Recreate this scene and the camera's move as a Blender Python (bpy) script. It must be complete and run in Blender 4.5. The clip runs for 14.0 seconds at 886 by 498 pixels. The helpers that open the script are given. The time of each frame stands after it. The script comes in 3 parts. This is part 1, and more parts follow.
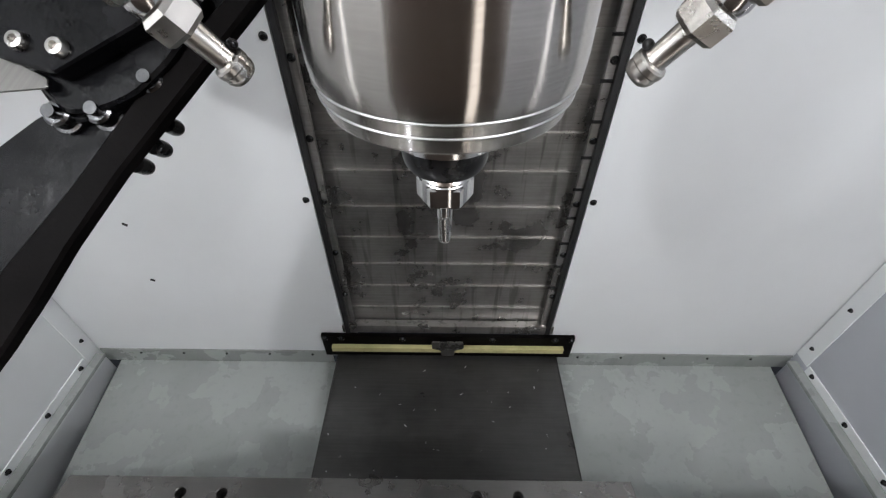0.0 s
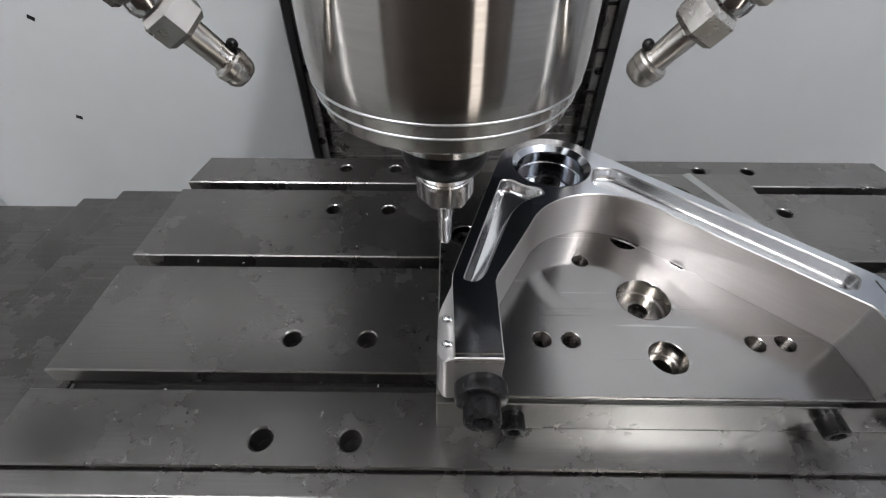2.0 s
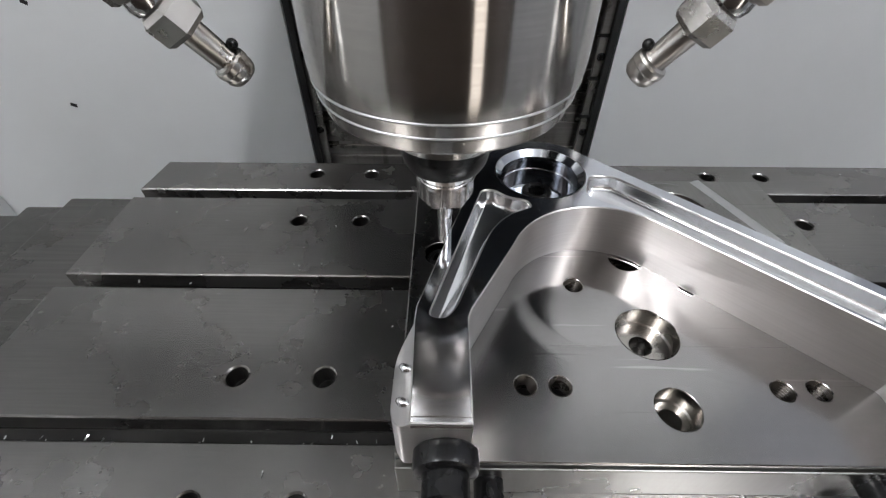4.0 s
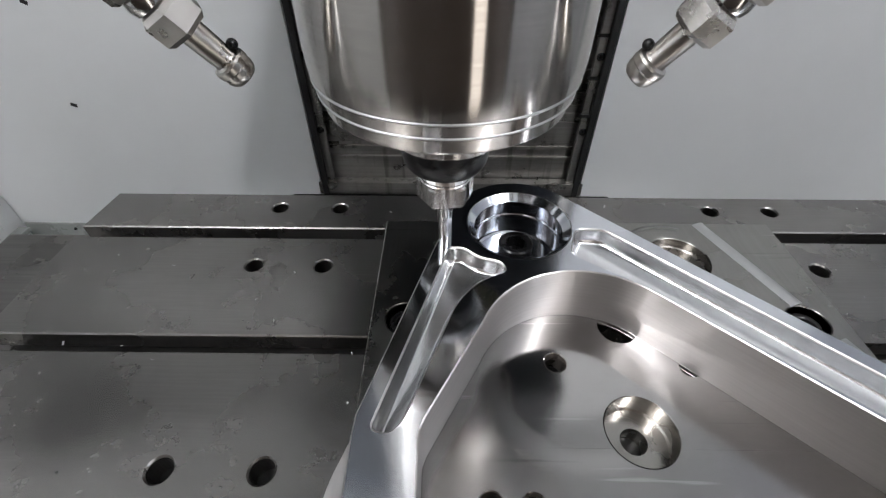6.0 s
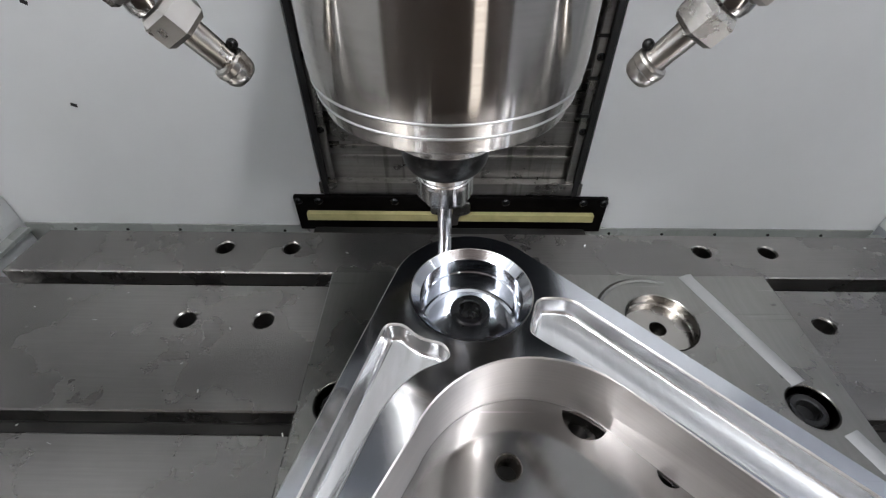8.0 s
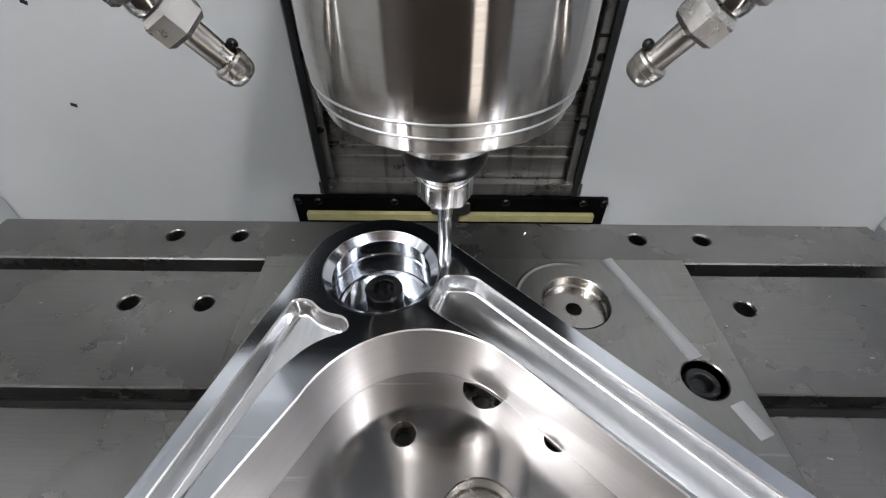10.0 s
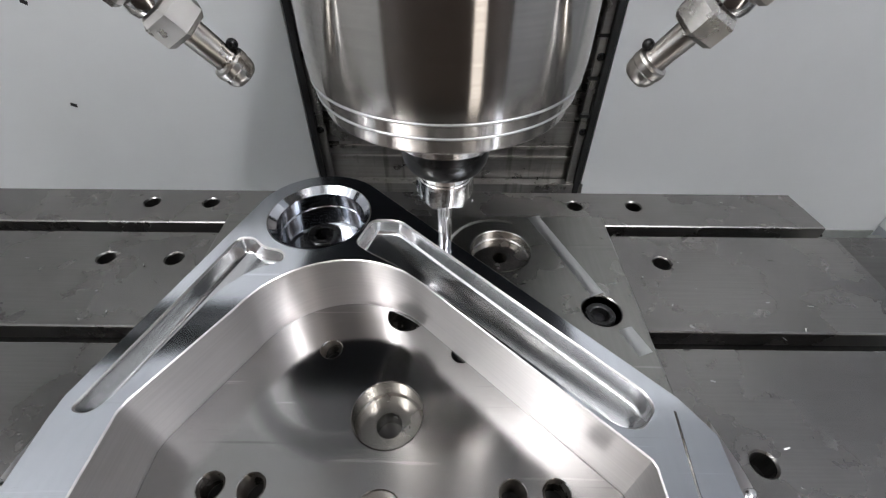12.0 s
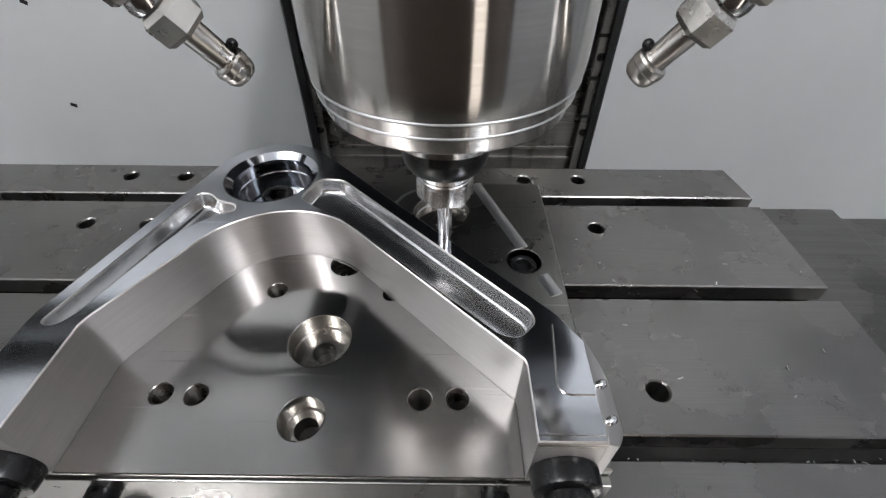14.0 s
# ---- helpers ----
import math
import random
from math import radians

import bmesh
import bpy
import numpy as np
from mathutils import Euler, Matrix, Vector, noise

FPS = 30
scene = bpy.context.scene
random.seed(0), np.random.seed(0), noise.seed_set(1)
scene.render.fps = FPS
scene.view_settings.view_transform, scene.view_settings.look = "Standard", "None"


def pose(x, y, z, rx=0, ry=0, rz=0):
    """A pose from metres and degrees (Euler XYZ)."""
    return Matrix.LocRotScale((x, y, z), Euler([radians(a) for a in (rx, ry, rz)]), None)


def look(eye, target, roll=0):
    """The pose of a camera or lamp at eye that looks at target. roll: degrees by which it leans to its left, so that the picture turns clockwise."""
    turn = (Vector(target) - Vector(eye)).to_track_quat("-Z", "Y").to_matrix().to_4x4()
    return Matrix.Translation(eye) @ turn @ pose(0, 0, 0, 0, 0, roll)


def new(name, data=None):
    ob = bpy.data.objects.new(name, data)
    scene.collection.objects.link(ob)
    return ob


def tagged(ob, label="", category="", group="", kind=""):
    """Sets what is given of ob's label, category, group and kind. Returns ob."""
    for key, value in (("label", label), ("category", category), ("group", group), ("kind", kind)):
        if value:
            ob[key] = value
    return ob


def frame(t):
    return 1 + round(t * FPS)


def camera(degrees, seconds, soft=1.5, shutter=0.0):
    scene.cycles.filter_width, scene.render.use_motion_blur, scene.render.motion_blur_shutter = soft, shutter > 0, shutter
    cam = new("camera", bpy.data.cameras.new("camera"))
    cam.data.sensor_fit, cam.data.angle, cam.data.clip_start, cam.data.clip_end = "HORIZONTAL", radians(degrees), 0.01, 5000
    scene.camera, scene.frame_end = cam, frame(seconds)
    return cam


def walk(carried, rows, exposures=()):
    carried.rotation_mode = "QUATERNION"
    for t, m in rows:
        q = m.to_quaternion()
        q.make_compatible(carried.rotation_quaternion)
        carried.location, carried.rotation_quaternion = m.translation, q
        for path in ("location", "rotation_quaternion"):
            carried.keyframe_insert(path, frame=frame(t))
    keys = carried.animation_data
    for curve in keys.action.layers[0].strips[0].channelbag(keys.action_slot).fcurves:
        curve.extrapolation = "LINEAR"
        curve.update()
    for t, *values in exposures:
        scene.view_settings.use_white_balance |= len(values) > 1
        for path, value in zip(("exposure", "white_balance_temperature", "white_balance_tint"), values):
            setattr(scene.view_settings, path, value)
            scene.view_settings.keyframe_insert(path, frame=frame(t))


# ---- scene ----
# The place: the work space of a vertical milling machine. Table top at z = 0 under the lowered head.
AXIS = (-0.0033, 0.2102)        # spindle axis, head lowered
LOW = Vector((-0.00285, -0.00195, 0.27398))
HIGH = Vector((-0.00164, 0.07199, 0.70334))
AIM = Vector((-0.00525, 0.73097, -0.68239))
WALL = 0.816                    # y of the back wall

# lift of the head: seconds, share of the whole lift
LIFT = [(0, 1), (0.5, 1), (1.0, 1), (1.1, 0.885), (1.2, 0.77), (1.3, 0.655), (1.4, 0.54), (1.5, 0.42), (1.6, 0.305),
        (1.7, 0.19), (1.8, 0.105), (1.9, 0.08), (2.0, 0.055), (2.1, 0.025), (2.2, 0), (2.6, 0), (8, 0), (14, 0)]
# table: seconds, x, y in millimetres
SLIDE = [(0, -260, -176), (0.15, -259, -175.5), (0.3, -250, -170), (0.4, -220, -148), (0.5, -171, -105), (0.6, -120, -54), (0.7, -68, -9.7),
         (0.8, -22, 26), (0.9, 9, 42), (1.0, 10, 43.5), (1.25, 8, 32), (1.5, 6.1, 19.5), (1.75, 4.5, 8), (2.0, 2.8, -0.7), (2.25, 1, -2), (2.5, -0.5, -4.6),
         (3.0, -6.1, -20.9), (3.2, -8.6, -27.4), (4.2, -20.5, -60), (5.3, -33.6, -95.5), (5.5, -35.8, -102.2), (6.0, -42, -116.5), (6.5, -47.5, -131.5), (7.0, -55, -149), (7.5, -61.8, -164.5),
         (8.0, -76, -177), (8.2, -82.5, -181), (8.7, -97, -182), (9.3, -114, -175), (9.9, -127.5, -163), (10.5, -141.7, -146.9), (11.0, -154, -133.5),
         (11.5, -166, -121.5), (12.0, -178, -109), (12.5, -189.5, -97.5), (13.0, -201.6, -86), (13.5, -213.8, -73.6), (14.0, -225.2, -61.1)]


def lifted(share):
    return (HIGH - LOW) * share


cam = camera(91.1, 14.0, soft=1.2, shutter=0.15)
walk(cam, [(t, look(LOW + lifted(s), LOW + lifted(s) + AIM, 0.27)) for t, s in LIFT])

# ---- light ----
world = bpy.data.worlds.new("world")
scene.world = world
world.use_nodes = True
world.node_tree.nodes["Background"].inputs[0].default_value = (0.75, 0.82, 1.0, 1)
world.node_tree.nodes["Background"].inputs[1].default_value = 0.02
scene.view_settings.exposure = 0.0


def area_lamp(name, at, target, sx, sy, watts, colour):
    data = bpy.data.lights.new(name, "AREA")
    data.shape, data.size, data.size_y, data.energy, data.color = "RECTANGLE", sx, sy, watts, colour
    ob = new(name, data)
    ob.matrix_world = look(at, target)
    return ob


def bulb(name, at, watts, radius, colour):
    data = bpy.data.lights.new(name, "POINT")
    data.energy, data.shadow_soft_size, data.color = watts, radius, colour
    ob = new(name, data)
    ob.location = at
    return ob


# two lamps under the roof, a weak upright one beside the door and a strip light on each side wall
bulb("roof_light", (-0.80, -0.50, 1.36), 36.0, 0.04, (0.965, 0.975, 1.0))
bulb("roof_light", (0.80, -0.50, 1.36), 32.0, 0.04, (0.965, 0.975, 1.0))
area_lamp("door_light", (0.41, -0.79, 0.10), (-0.01, 0.17, 0.15), 0.15, 1.30, 1.2, (1.0, 0.93, 0.86))
area_lamp("strip_light", (-0.99, 0.02, 0.25), (-0.1, 0.30, 0.20), 0.015, 1.30, 0.38, (0.965, 0.975, 1.0))
area_lamp("strip_light", (0.99, 0.02, 0.25), (0.1, 0.30, 0.20), 0.015, 1.30, 0.38, (0.965, 0.975, 1.0))


# ---- materials ----
def material(name, base, rough, metal=0.0, mottle=0.15, scale=8.0, grain=0.0, grain_scale=(60, 60, 60), bump=0.05, spread=0.1, dark=None, aniso=0.0, radial=False, fine=180.0, spec=0.5, scratch=0.0, drip=0.0):
    """A surface with stains at one scale, grain at another, uneven gloss and fine relief."""
    m = bpy.data.materials.new(name)
    m.use_nodes = True
    n, l = m.node_tree.nodes, m.node_tree.links
    b = n["Principled BSDF"]
    b.inputs["Metallic"].default_value = metal
    b.inputs["Anisotropic"].default_value = aniso
    b.inputs["Specular IOR Level"].default_value = spec
    if radial:                      # turning marks run round the axis
        b.inputs["Anisotropic Rotation"].default_value = 0.25
        tn = n.new("ShaderNodeTangent")
        tn.direction_type, tn.axis = "RADIAL", "Z"
        l.new(tn.outputs[0], b.inputs["Tangent"])
    co = n.new("ShaderNodeTexCoord")
    big = n.new("ShaderNodeTexNoise")
    big.inputs["Scale"].default_value, big.inputs["Detail"].default_value, big.inputs["Roughness"].default_value = scale, 6, 0.6
    l.new(co.outputs["Object"], big.inputs["Vector"])
    mp = n.new("ShaderNodeMapping")
    mp.inputs["Scale"].default_value = grain_scale
    l.new(co.outputs["Object"], mp.inputs["Vector"])
    small = n.new("ShaderNodeTexNoise")
    small.inputs["Scale"].default_value, small.inputs["Detail"].default_value = 1.0, 3
    l.new(mp.outputs[0], small.inputs["Vector"])
    ramp = n.new("ShaderNodeValToRGB")
    low = dark or tuple(c * (1 - mottle * 2) for c in base)
    ramp.color_ramp.interpolation = "EASE"
    ramp.color_ramp.elements[0].position, ramp.color_ramp.elements[0].color = 0.22, (*low, 1)
    ramp.color_ramp.elements[1].position, ramp.color_ramp.elements[1].color = 0.68, (*base, 1)
    l.new(big.outputs[0], ramp.inputs[0])
    mix = n.new("ShaderNodeMix")
    mix.data_type, mix.blend_type = "RGBA", "MULTIPLY"
    mix.inputs["Factor"].default_value = grain
    l.new(ramp.outputs[0], mix.inputs["A"])
    gr = n.new("ShaderNodeMapRange")
    gr.inputs["From Min"].default_value, gr.inputs["From Max"].default_value = 0.3, 0.7
    gr.inputs["To Min"].default_value, gr.inputs["To Max"].default_value = 0.35, 1.25
    l.new(small.outputs[0], gr.inputs[0])
    l.new(gr.outputs[0], mix.inputs["B"])
    out = mix.outputs["Result"]
    for amount, turn, stretch, tone in ((scratch, 0.35, (9, 260, 9), 1.9), (scratch, -0.9, (7, 330, 9), 0.55), (drip, 0.0, (55, 55, 3.5), 0.45)):
        if not amount:
            continue
        mt = n.new("ShaderNodeMapping")
        mt.inputs["Rotation"].default_value, mt.inputs["Scale"].default_value = (0, 0, turn), stretch
        l.new(co.outputs["Object"], mt.inputs["Vector"])
        line = n.new("ShaderNodeTexNoise")
        line.inputs["Scale"].default_value, line.inputs["Detail"].default_value = 1.0, 2
        l.new(mt.outputs[0], line.inputs["Vector"])
        cut = n.new("ShaderNodeMapRange")
        cut.inputs["From Min"].default_value, cut.inputs["From Max"].default_value = (0.69, 0.75) if amount == scratch else (0.56, 0.68)
        cut.inputs["To Max"].default_value = amount
        l.new(line.outputs[0], cut.inputs[0])
        mx = n.new("ShaderNodeMix")
        mx.data_type, mx.blend_type = "RGBA", "MULTIPLY"
        mx.inputs["B"].default_value = (tone, tone, tone, 1)
        l.new(cut.outputs[0], mx.inputs["Factor"])
        l.new(out, mx.inputs["A"])
        out = mx.outputs["Result"]
    l.new(out, b.inputs["Base Color"])
    rr = n.new("ShaderNodeMapRange")
    rr.inputs["From Min"].default_value, rr.inputs["From Max"].default_value = 0.3, 0.7
    rr.inputs["To Min"].default_value, rr.inputs["To Max"].default_value = max(0.02, rough - spread), min(1, rough + spread)
    l.new(big.outputs[0], rr.inputs[0])
    l.new(rr.outputs[0], b.inputs["Roughness"])
    if bump:
        bp = n.new("ShaderNodeBump")
        bp.inputs["Strength"].default_value, bp.inputs["Distance"].default_value = bump, 0.002
        if grain:
            l.new(small.outputs[0], bp.inputs["Height"])
        else:
            tiny = n.new("ShaderNodeTexNoise")
            tiny.inputs["Scale"].default_value, tiny.inputs["Detail"].default_value = fine, 2
            l.new(co.outputs["Object"], tiny.inputs["Vector"])
            l.new(tiny.outputs[0], bp.inputs["Height"])
        l.new(bp.outputs[0], b.inputs["Normal"])
    return m


PAINT = material("white_paint", (0.735, 0.75, 0.755), 0.38, mottle=0.03, scale=3, bump=0.03, spread=0.08)
PAINT_WET = material("wet_grey_paint", (0.295, 0.31, 0.298), 0.26, mottle=0.05, scale=6, bump=0.06, spread=0.14, drip=0.12)
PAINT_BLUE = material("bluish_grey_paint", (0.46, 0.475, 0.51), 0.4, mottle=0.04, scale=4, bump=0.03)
TABLE = material("ground_cast_iron", (0.225, 0.216, 0.208), 0.27, 0.92, mottle=0.12, scale=9, grain=0.10, grain_scale=(20, 600, 60), bump=0.02, spread=0.05, scratch=0.08)
# iron below the strips, coloured dark for the shade in the slots
SLOT = material("shaded_slot_iron", (0.05, 0.048, 0.046), 0.45, 0.8, mottle=0.2, scale=20, bump=0.05)
SHEET = material("grey_sheet_steel", (0.145, 0.14, 0.133), 0.30, 0.85, mottle=0.08, scale=14, grain=0.25, grain_scale=(6, 300, 30), bump=0.05, spread=0.16, scratch=0.6)
DARKSHEET = material("dark_sheet_steel", (0.075, 0.073, 0.07), 0.36, 0.7, mottle=0.2, scale=5, grain=0.2, grain_scale=(8, 200, 30), bump=0.03, spread=0.12)
SLAT = material("stained_sheet_steel", (0.37, 0.355, 0.34), 0.33, 0.8, mottle=0.25, scale=9, grain=0.2, grain_scale=(8, 60, 260), bump=0.04, spread=0.16, drip=0.7)
BLACK = material("black_paint", (0.0045, 0.0038, 0.0038), 0.5, mottle=0.3, scale=12, bump=0.12, spread=0.12, spec=0.03)
GLOSS_BLACK = material("glossy_black_paint", (0.005, 0.005, 0.006), 0.22, mottle=0.3, scale=14, bump=0.6, spread=0.10, spec=0.16, fine=60)
CASTING = material("dark_grey_casting", (0.045, 0.05, 0.06), 0.5, mottle=0.15, scale=6, bump=0.1, spec=0.3)
ROLLER = material("worn_dark_steel", (0.16, 0.16, 0.165), 0.22, 1.0, mottle=0.2, scale=40, bump=0.02)
RUBBER = material("black_rubber", (0.012, 0.012, 0.012), 0.6, mottle=0.3, scale=30, bump=0.1)
OXIDE = material("black_oxide_steel", (0.018, 0.018, 0.019), 0.28, 0.5, mottle=0.3, scale=40, bump=0.015)
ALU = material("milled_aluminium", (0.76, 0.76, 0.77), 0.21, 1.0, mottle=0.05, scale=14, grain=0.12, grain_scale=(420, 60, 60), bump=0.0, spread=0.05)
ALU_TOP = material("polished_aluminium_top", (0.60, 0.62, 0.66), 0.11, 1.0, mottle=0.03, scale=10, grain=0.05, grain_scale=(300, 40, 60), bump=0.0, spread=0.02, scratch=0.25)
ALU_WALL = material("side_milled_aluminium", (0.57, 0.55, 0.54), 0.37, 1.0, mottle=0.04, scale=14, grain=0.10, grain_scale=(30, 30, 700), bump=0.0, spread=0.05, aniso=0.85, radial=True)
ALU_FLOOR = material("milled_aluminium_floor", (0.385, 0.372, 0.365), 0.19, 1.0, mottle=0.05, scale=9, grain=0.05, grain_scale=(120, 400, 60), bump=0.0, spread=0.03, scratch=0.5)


def spot_facing(m, centre, radius):
    """A finer round pass of the cutter inside a circle, with a shallow dished run-out round it."""
    n, l = m.node_tree.nodes, m.node_tree.links
    b = n["Principled BSDF"]
    co = n.new("ShaderNodeTexCoord")
    far = n.new("ShaderNodeVectorMath")
    far.operation = "DISTANCE"
    far.inputs[1].default_value = centre
    l.new(co.outputs["Object"], far.inputs[0])
    edge = n.new("ShaderNodeMapRange")
    edge.inputs["From Min"].default_value, edge.inputs["From Max"].default_value = radius - 0.0015, radius + 0.0005
    edge.inputs["To Min"].default_value, edge.inputs["To Max"].default_value = 0.55, 1.0
    l.new(far.outputs["Value"], edge.inputs[0])
    mul = n.new("ShaderNodeMath")
    mul.operation = "MULTIPLY"
    l.new(b.inputs["Roughness"].links[0].from_socket, mul.inputs[0])
    l.new(edge.outputs[0], mul.inputs[1])
    l.new(mul.outputs[0], b.inputs["Roughness"])
    dish = n.new("ShaderNodeMapRange")
    dish.interpolation_type = "SMOOTHSTEP"
    dish.inputs["From Min"].default_value, dish.inputs["From Max"].default_value = radius - 0.001, radius + 0.016
    dish.inputs["To Min"].default_value, dish.inputs["To Max"].default_value = 0.0, 0.0007
    l.new(far.outputs["Value"], dish.inputs[0])
    bp = n.new("ShaderNodeBump")
    bp.inputs["Strength"].default_value, bp.inputs["Distance"].default_value = 1.0, 1.0
    l.new(dish.outputs[0], bp.inputs["Height"])
    l.new(bp.outputs[0], b.inputs["Normal"])


spot_facing(ALU_FLOOR, (0.1140, 0.2500, 0.046), 0.0420)
PLATE = material("ground_steel_plate", (0.27, 0.265, 0.25), 0.29, 1.0, mottle=0.08, scale=12, grain=0.08, grain_scale=(500, 30, 60), bump=0.0, spread=0.06, scratch=0.4)
BORE = material("bored_steel", (0.40, 0.38, 0.355), 0.24, 1.0, mottle=0.1, scale=25, grain=0.2, grain_scale=(60, 60, 1500), bump=0.0)
# thread and hole tones are darkened to carry the shade inside them
THREAD = material("shaded_thread", (0.12, 0.11, 0.10), 0.3, 1.0, mottle=0.1, scale=40, bump=0.0)
HOLE = material("recess_shade", (0.014, 0.013, 0.012), 0.45, 0.3, mottle=0.3, scale=60, bump=0.05)
SPINDLE = material("turned_steel", (0.56, 0.53, 0.50), 0.17, 1.0, mottle=0.08, scale=6, grain=0.15, grain_scale=(14, 14, 900), bump=0.01, spread=0.02, aniso=1.0, radial=True)
# pale rough metal that paints the highlight along edges
PALE = material("lit_edge_metal", (0.50, 0.50, 0.50), 0.40, 1.0, mottle=0.06, scale=40, bump=0.0, spread=0.05)
CHROME = material("bright_steel", (0.70, 0.69, 0.68), 0.14, 1.0, mottle=0.08, scale=30, bump=0.02, spread=0.05)
NICKEL = material("nickel_plated_brass", (0.58, 0.56, 0.53), 0.30, 1.0, mottle=0.12, scale=40, bump=0.05, spread=0.08)
CARBIDE = material("carbide", (0.55, 0.54, 0.54), 0.18, 1.0, mottle=0.1, scale=60, bump=0.02)
YELLOW = material("yellow_wiper", (0.50, 0.45, 0.22), 0.55, mottle=0.15, scale=20, bump=0.05)
DUST = material("metal_chips", (0.5, 0.5, 0.49), 0.3, 0.9, mottle=0.2, scale=80, bump=0.05)
GLASS_DARK = material("door_panel", (0.09, 0.066, 0.053), 0.5, mottle=0.2, scale=4, bump=0.03)


# ---- mesh helpers ----
def mesh_of(bm, name, mat, smooth=False, angle=35):
    bmesh.ops.recalc_face_normals(bm, faces=bm.faces)
    me = bpy.data.meshes.new(name)
    bm.to_mesh(me)
    bm.free()
    me.materials.append(mat)
    if smooth:
        me.shade_smooth()
        me.set_sharp_from_angle(angle=radians(angle))
    return me


def thing(name, label, category, group="", kind="", at=(0, 0, 0)):
    ob = tagged(new(name), label, category, group, kind)
    ob.location = at
    return ob


def part(name, bm, mat, parent=None, label="", smooth=False, angle=35):
    """Links a bmesh, or a finished mesh, as one object under a thing or a part."""
    me = bm if isinstance(bm, bpy.types.Mesh) else mesh_of(bm, name, mat, smooth, angle)
    if isinstance(bm, bpy.types.Mesh):
        me.materials.clear()
        me.materials.append(mat)
        if smooth:
            me.shade_smooth()
            me.set_sharp_from_angle(angle=radians(angle))
    ob = tagged(new(name, me), label)
    ob.parent = parent
    return ob


def box(x0, x1, y0, y1, z0, z1, bevel=0.0, bm=None):
    bm = bm or bmesh.new()
    m = Matrix.Translation(((x0 + x1) / 2, (y0 + y1) / 2, (z0 + z1) / 2)) @ Matrix.Diagonal((x1 - x0, y1 - y0, z1 - z0, 1))
    made = bmesh.ops.create_cube(bm, size=1, matrix=m)
    if bevel:
        edges = list({e for v in made["verts"] for e in v.link_edges})
        bmesh.ops.bevel(bm, geom=edges, offset=bevel, segments=2, affect="EDGES", profile=0.6)
    return bm


def lathe(profile, m=None, steps=64, bm=None):
    """Turns (radius, height) pairs about z."""
    bm = bm or bmesh.new()
    rings = []
    for r, z in profile:
        if r < 1e-6:
            rings.append([bm.verts.new((0, 0, z))])
        else:
            rings.append([bm.verts.new((r * math.cos(2 * math.pi * i / steps), r * math.sin(2 * math.pi * i / steps), z)) for i in range(steps)])
    fresh = [v for ring in rings for v in ring]
    for a, b in zip(rings, rings[1:]):
        for i in range(steps):
            j = (i + 1) % steps
            if len(a) == 1 and len(b) == 1:
                continue
            if len(a) == 1:
                bm.faces.new((a[0], b[i], b[j]))
            elif len(b) == 1:
                bm.faces.new((a[i], a[j], b[0]))
            else:
                bm.faces.new((a[i], a[j], b[j], b[i]))
    if m is not None:
        bmesh.ops.transform(bm, matrix=m, verts=fresh)
    return bm


def circle(x, y, r, steps=32):
    return [(x + r * math.cos(2 * math.pi * i / steps), y + r * math.sin(2 * math.pi * i / steps)) for i in range(steps)]


def slab(name, outlines, z0, z1, bevel=0.0):
    """A flat piece with any outline and holes through it, edges broken by bevel."""
    cu = bpy.data.curves.new(name, "CURVE")
    cu.dimensions, cu.fill_mode = "2D", "BOTH"
    cu.extrude = (z1 - z0) / 2 - bevel
    cu.bevel_depth, cu.bevel_resolution, cu.offset = bevel, 0, -bevel
    for points in outlines:
        s = cu.splines.new("POLY")
        s.points.add(len(points) - 1)
        for p, (x, y) in zip(s.points, points):
            p.co = (x, y, 0, 1)
        s.use_cyclic_u = True
    ob = bpy.data.objects.new(name, cu)
    me = bpy.data.meshes.new_from_object(ob)
    bpy.data.objects.remove(ob)
    bpy.data.curves.remove(cu)
    bm = bmesh.new()
    bm.from_mesh(me)
    bmesh.ops.remove_doubles(bm, verts=bm.verts, dist=2e-6)
    bm.to_mesh(me)
    bm.free()
    me.transform(Matrix.Translation((0, 0, (z0 + z1) / 2)))
    me.shade_smooth()
    me.set_sharp_from_angle(angle=radians(24))
    return me


def fillet(points, r, steps=5):
    """Rounds the corners of a closed outline. r: one radius or one a corner."""
    out = []
    n = len(points)
    for i, p in enumerate(points):
        rad = r[i] if isinstance(r, (list, tuple)) else r
        p, a, b = Vector(p), Vector(points[i - 1]), Vector(points[(i + 1) % n])
        u, v = (a - p), (b - p)
        cut = min(rad, u.length * 0.45, v.length * 0.45)
        if cut < 1e-5:
            out.append(tuple(p))
            continue
        s, e = p + u.normalized() * cut, p + v.normalized() * cut
        for k in range(steps + 1):
            t = k / steps
            out.append(tuple((1 - t) ** 2 * s + 2 * t * (1 - t) * p + t * t * e))
    return out


def along(a, b):
    """The pose at a whose z points to b."""
    a, b = Vector(a), Vector(b)
    return Matrix.Translation(a) @ (b - a).to_track_quat("Z", "Y").to_matrix().to_4x4()


def ngon_prism(sides, r, z0, z1, m=None, bm=None, chamfer=0.0):
    prof = [(0, z0), (r - chamfer, z0), (r, z0 + chamfer), (r, z1 - chamfer), (r - chamfer, z1), (0, z1)]
    return lathe(prof, m, sides, bm)


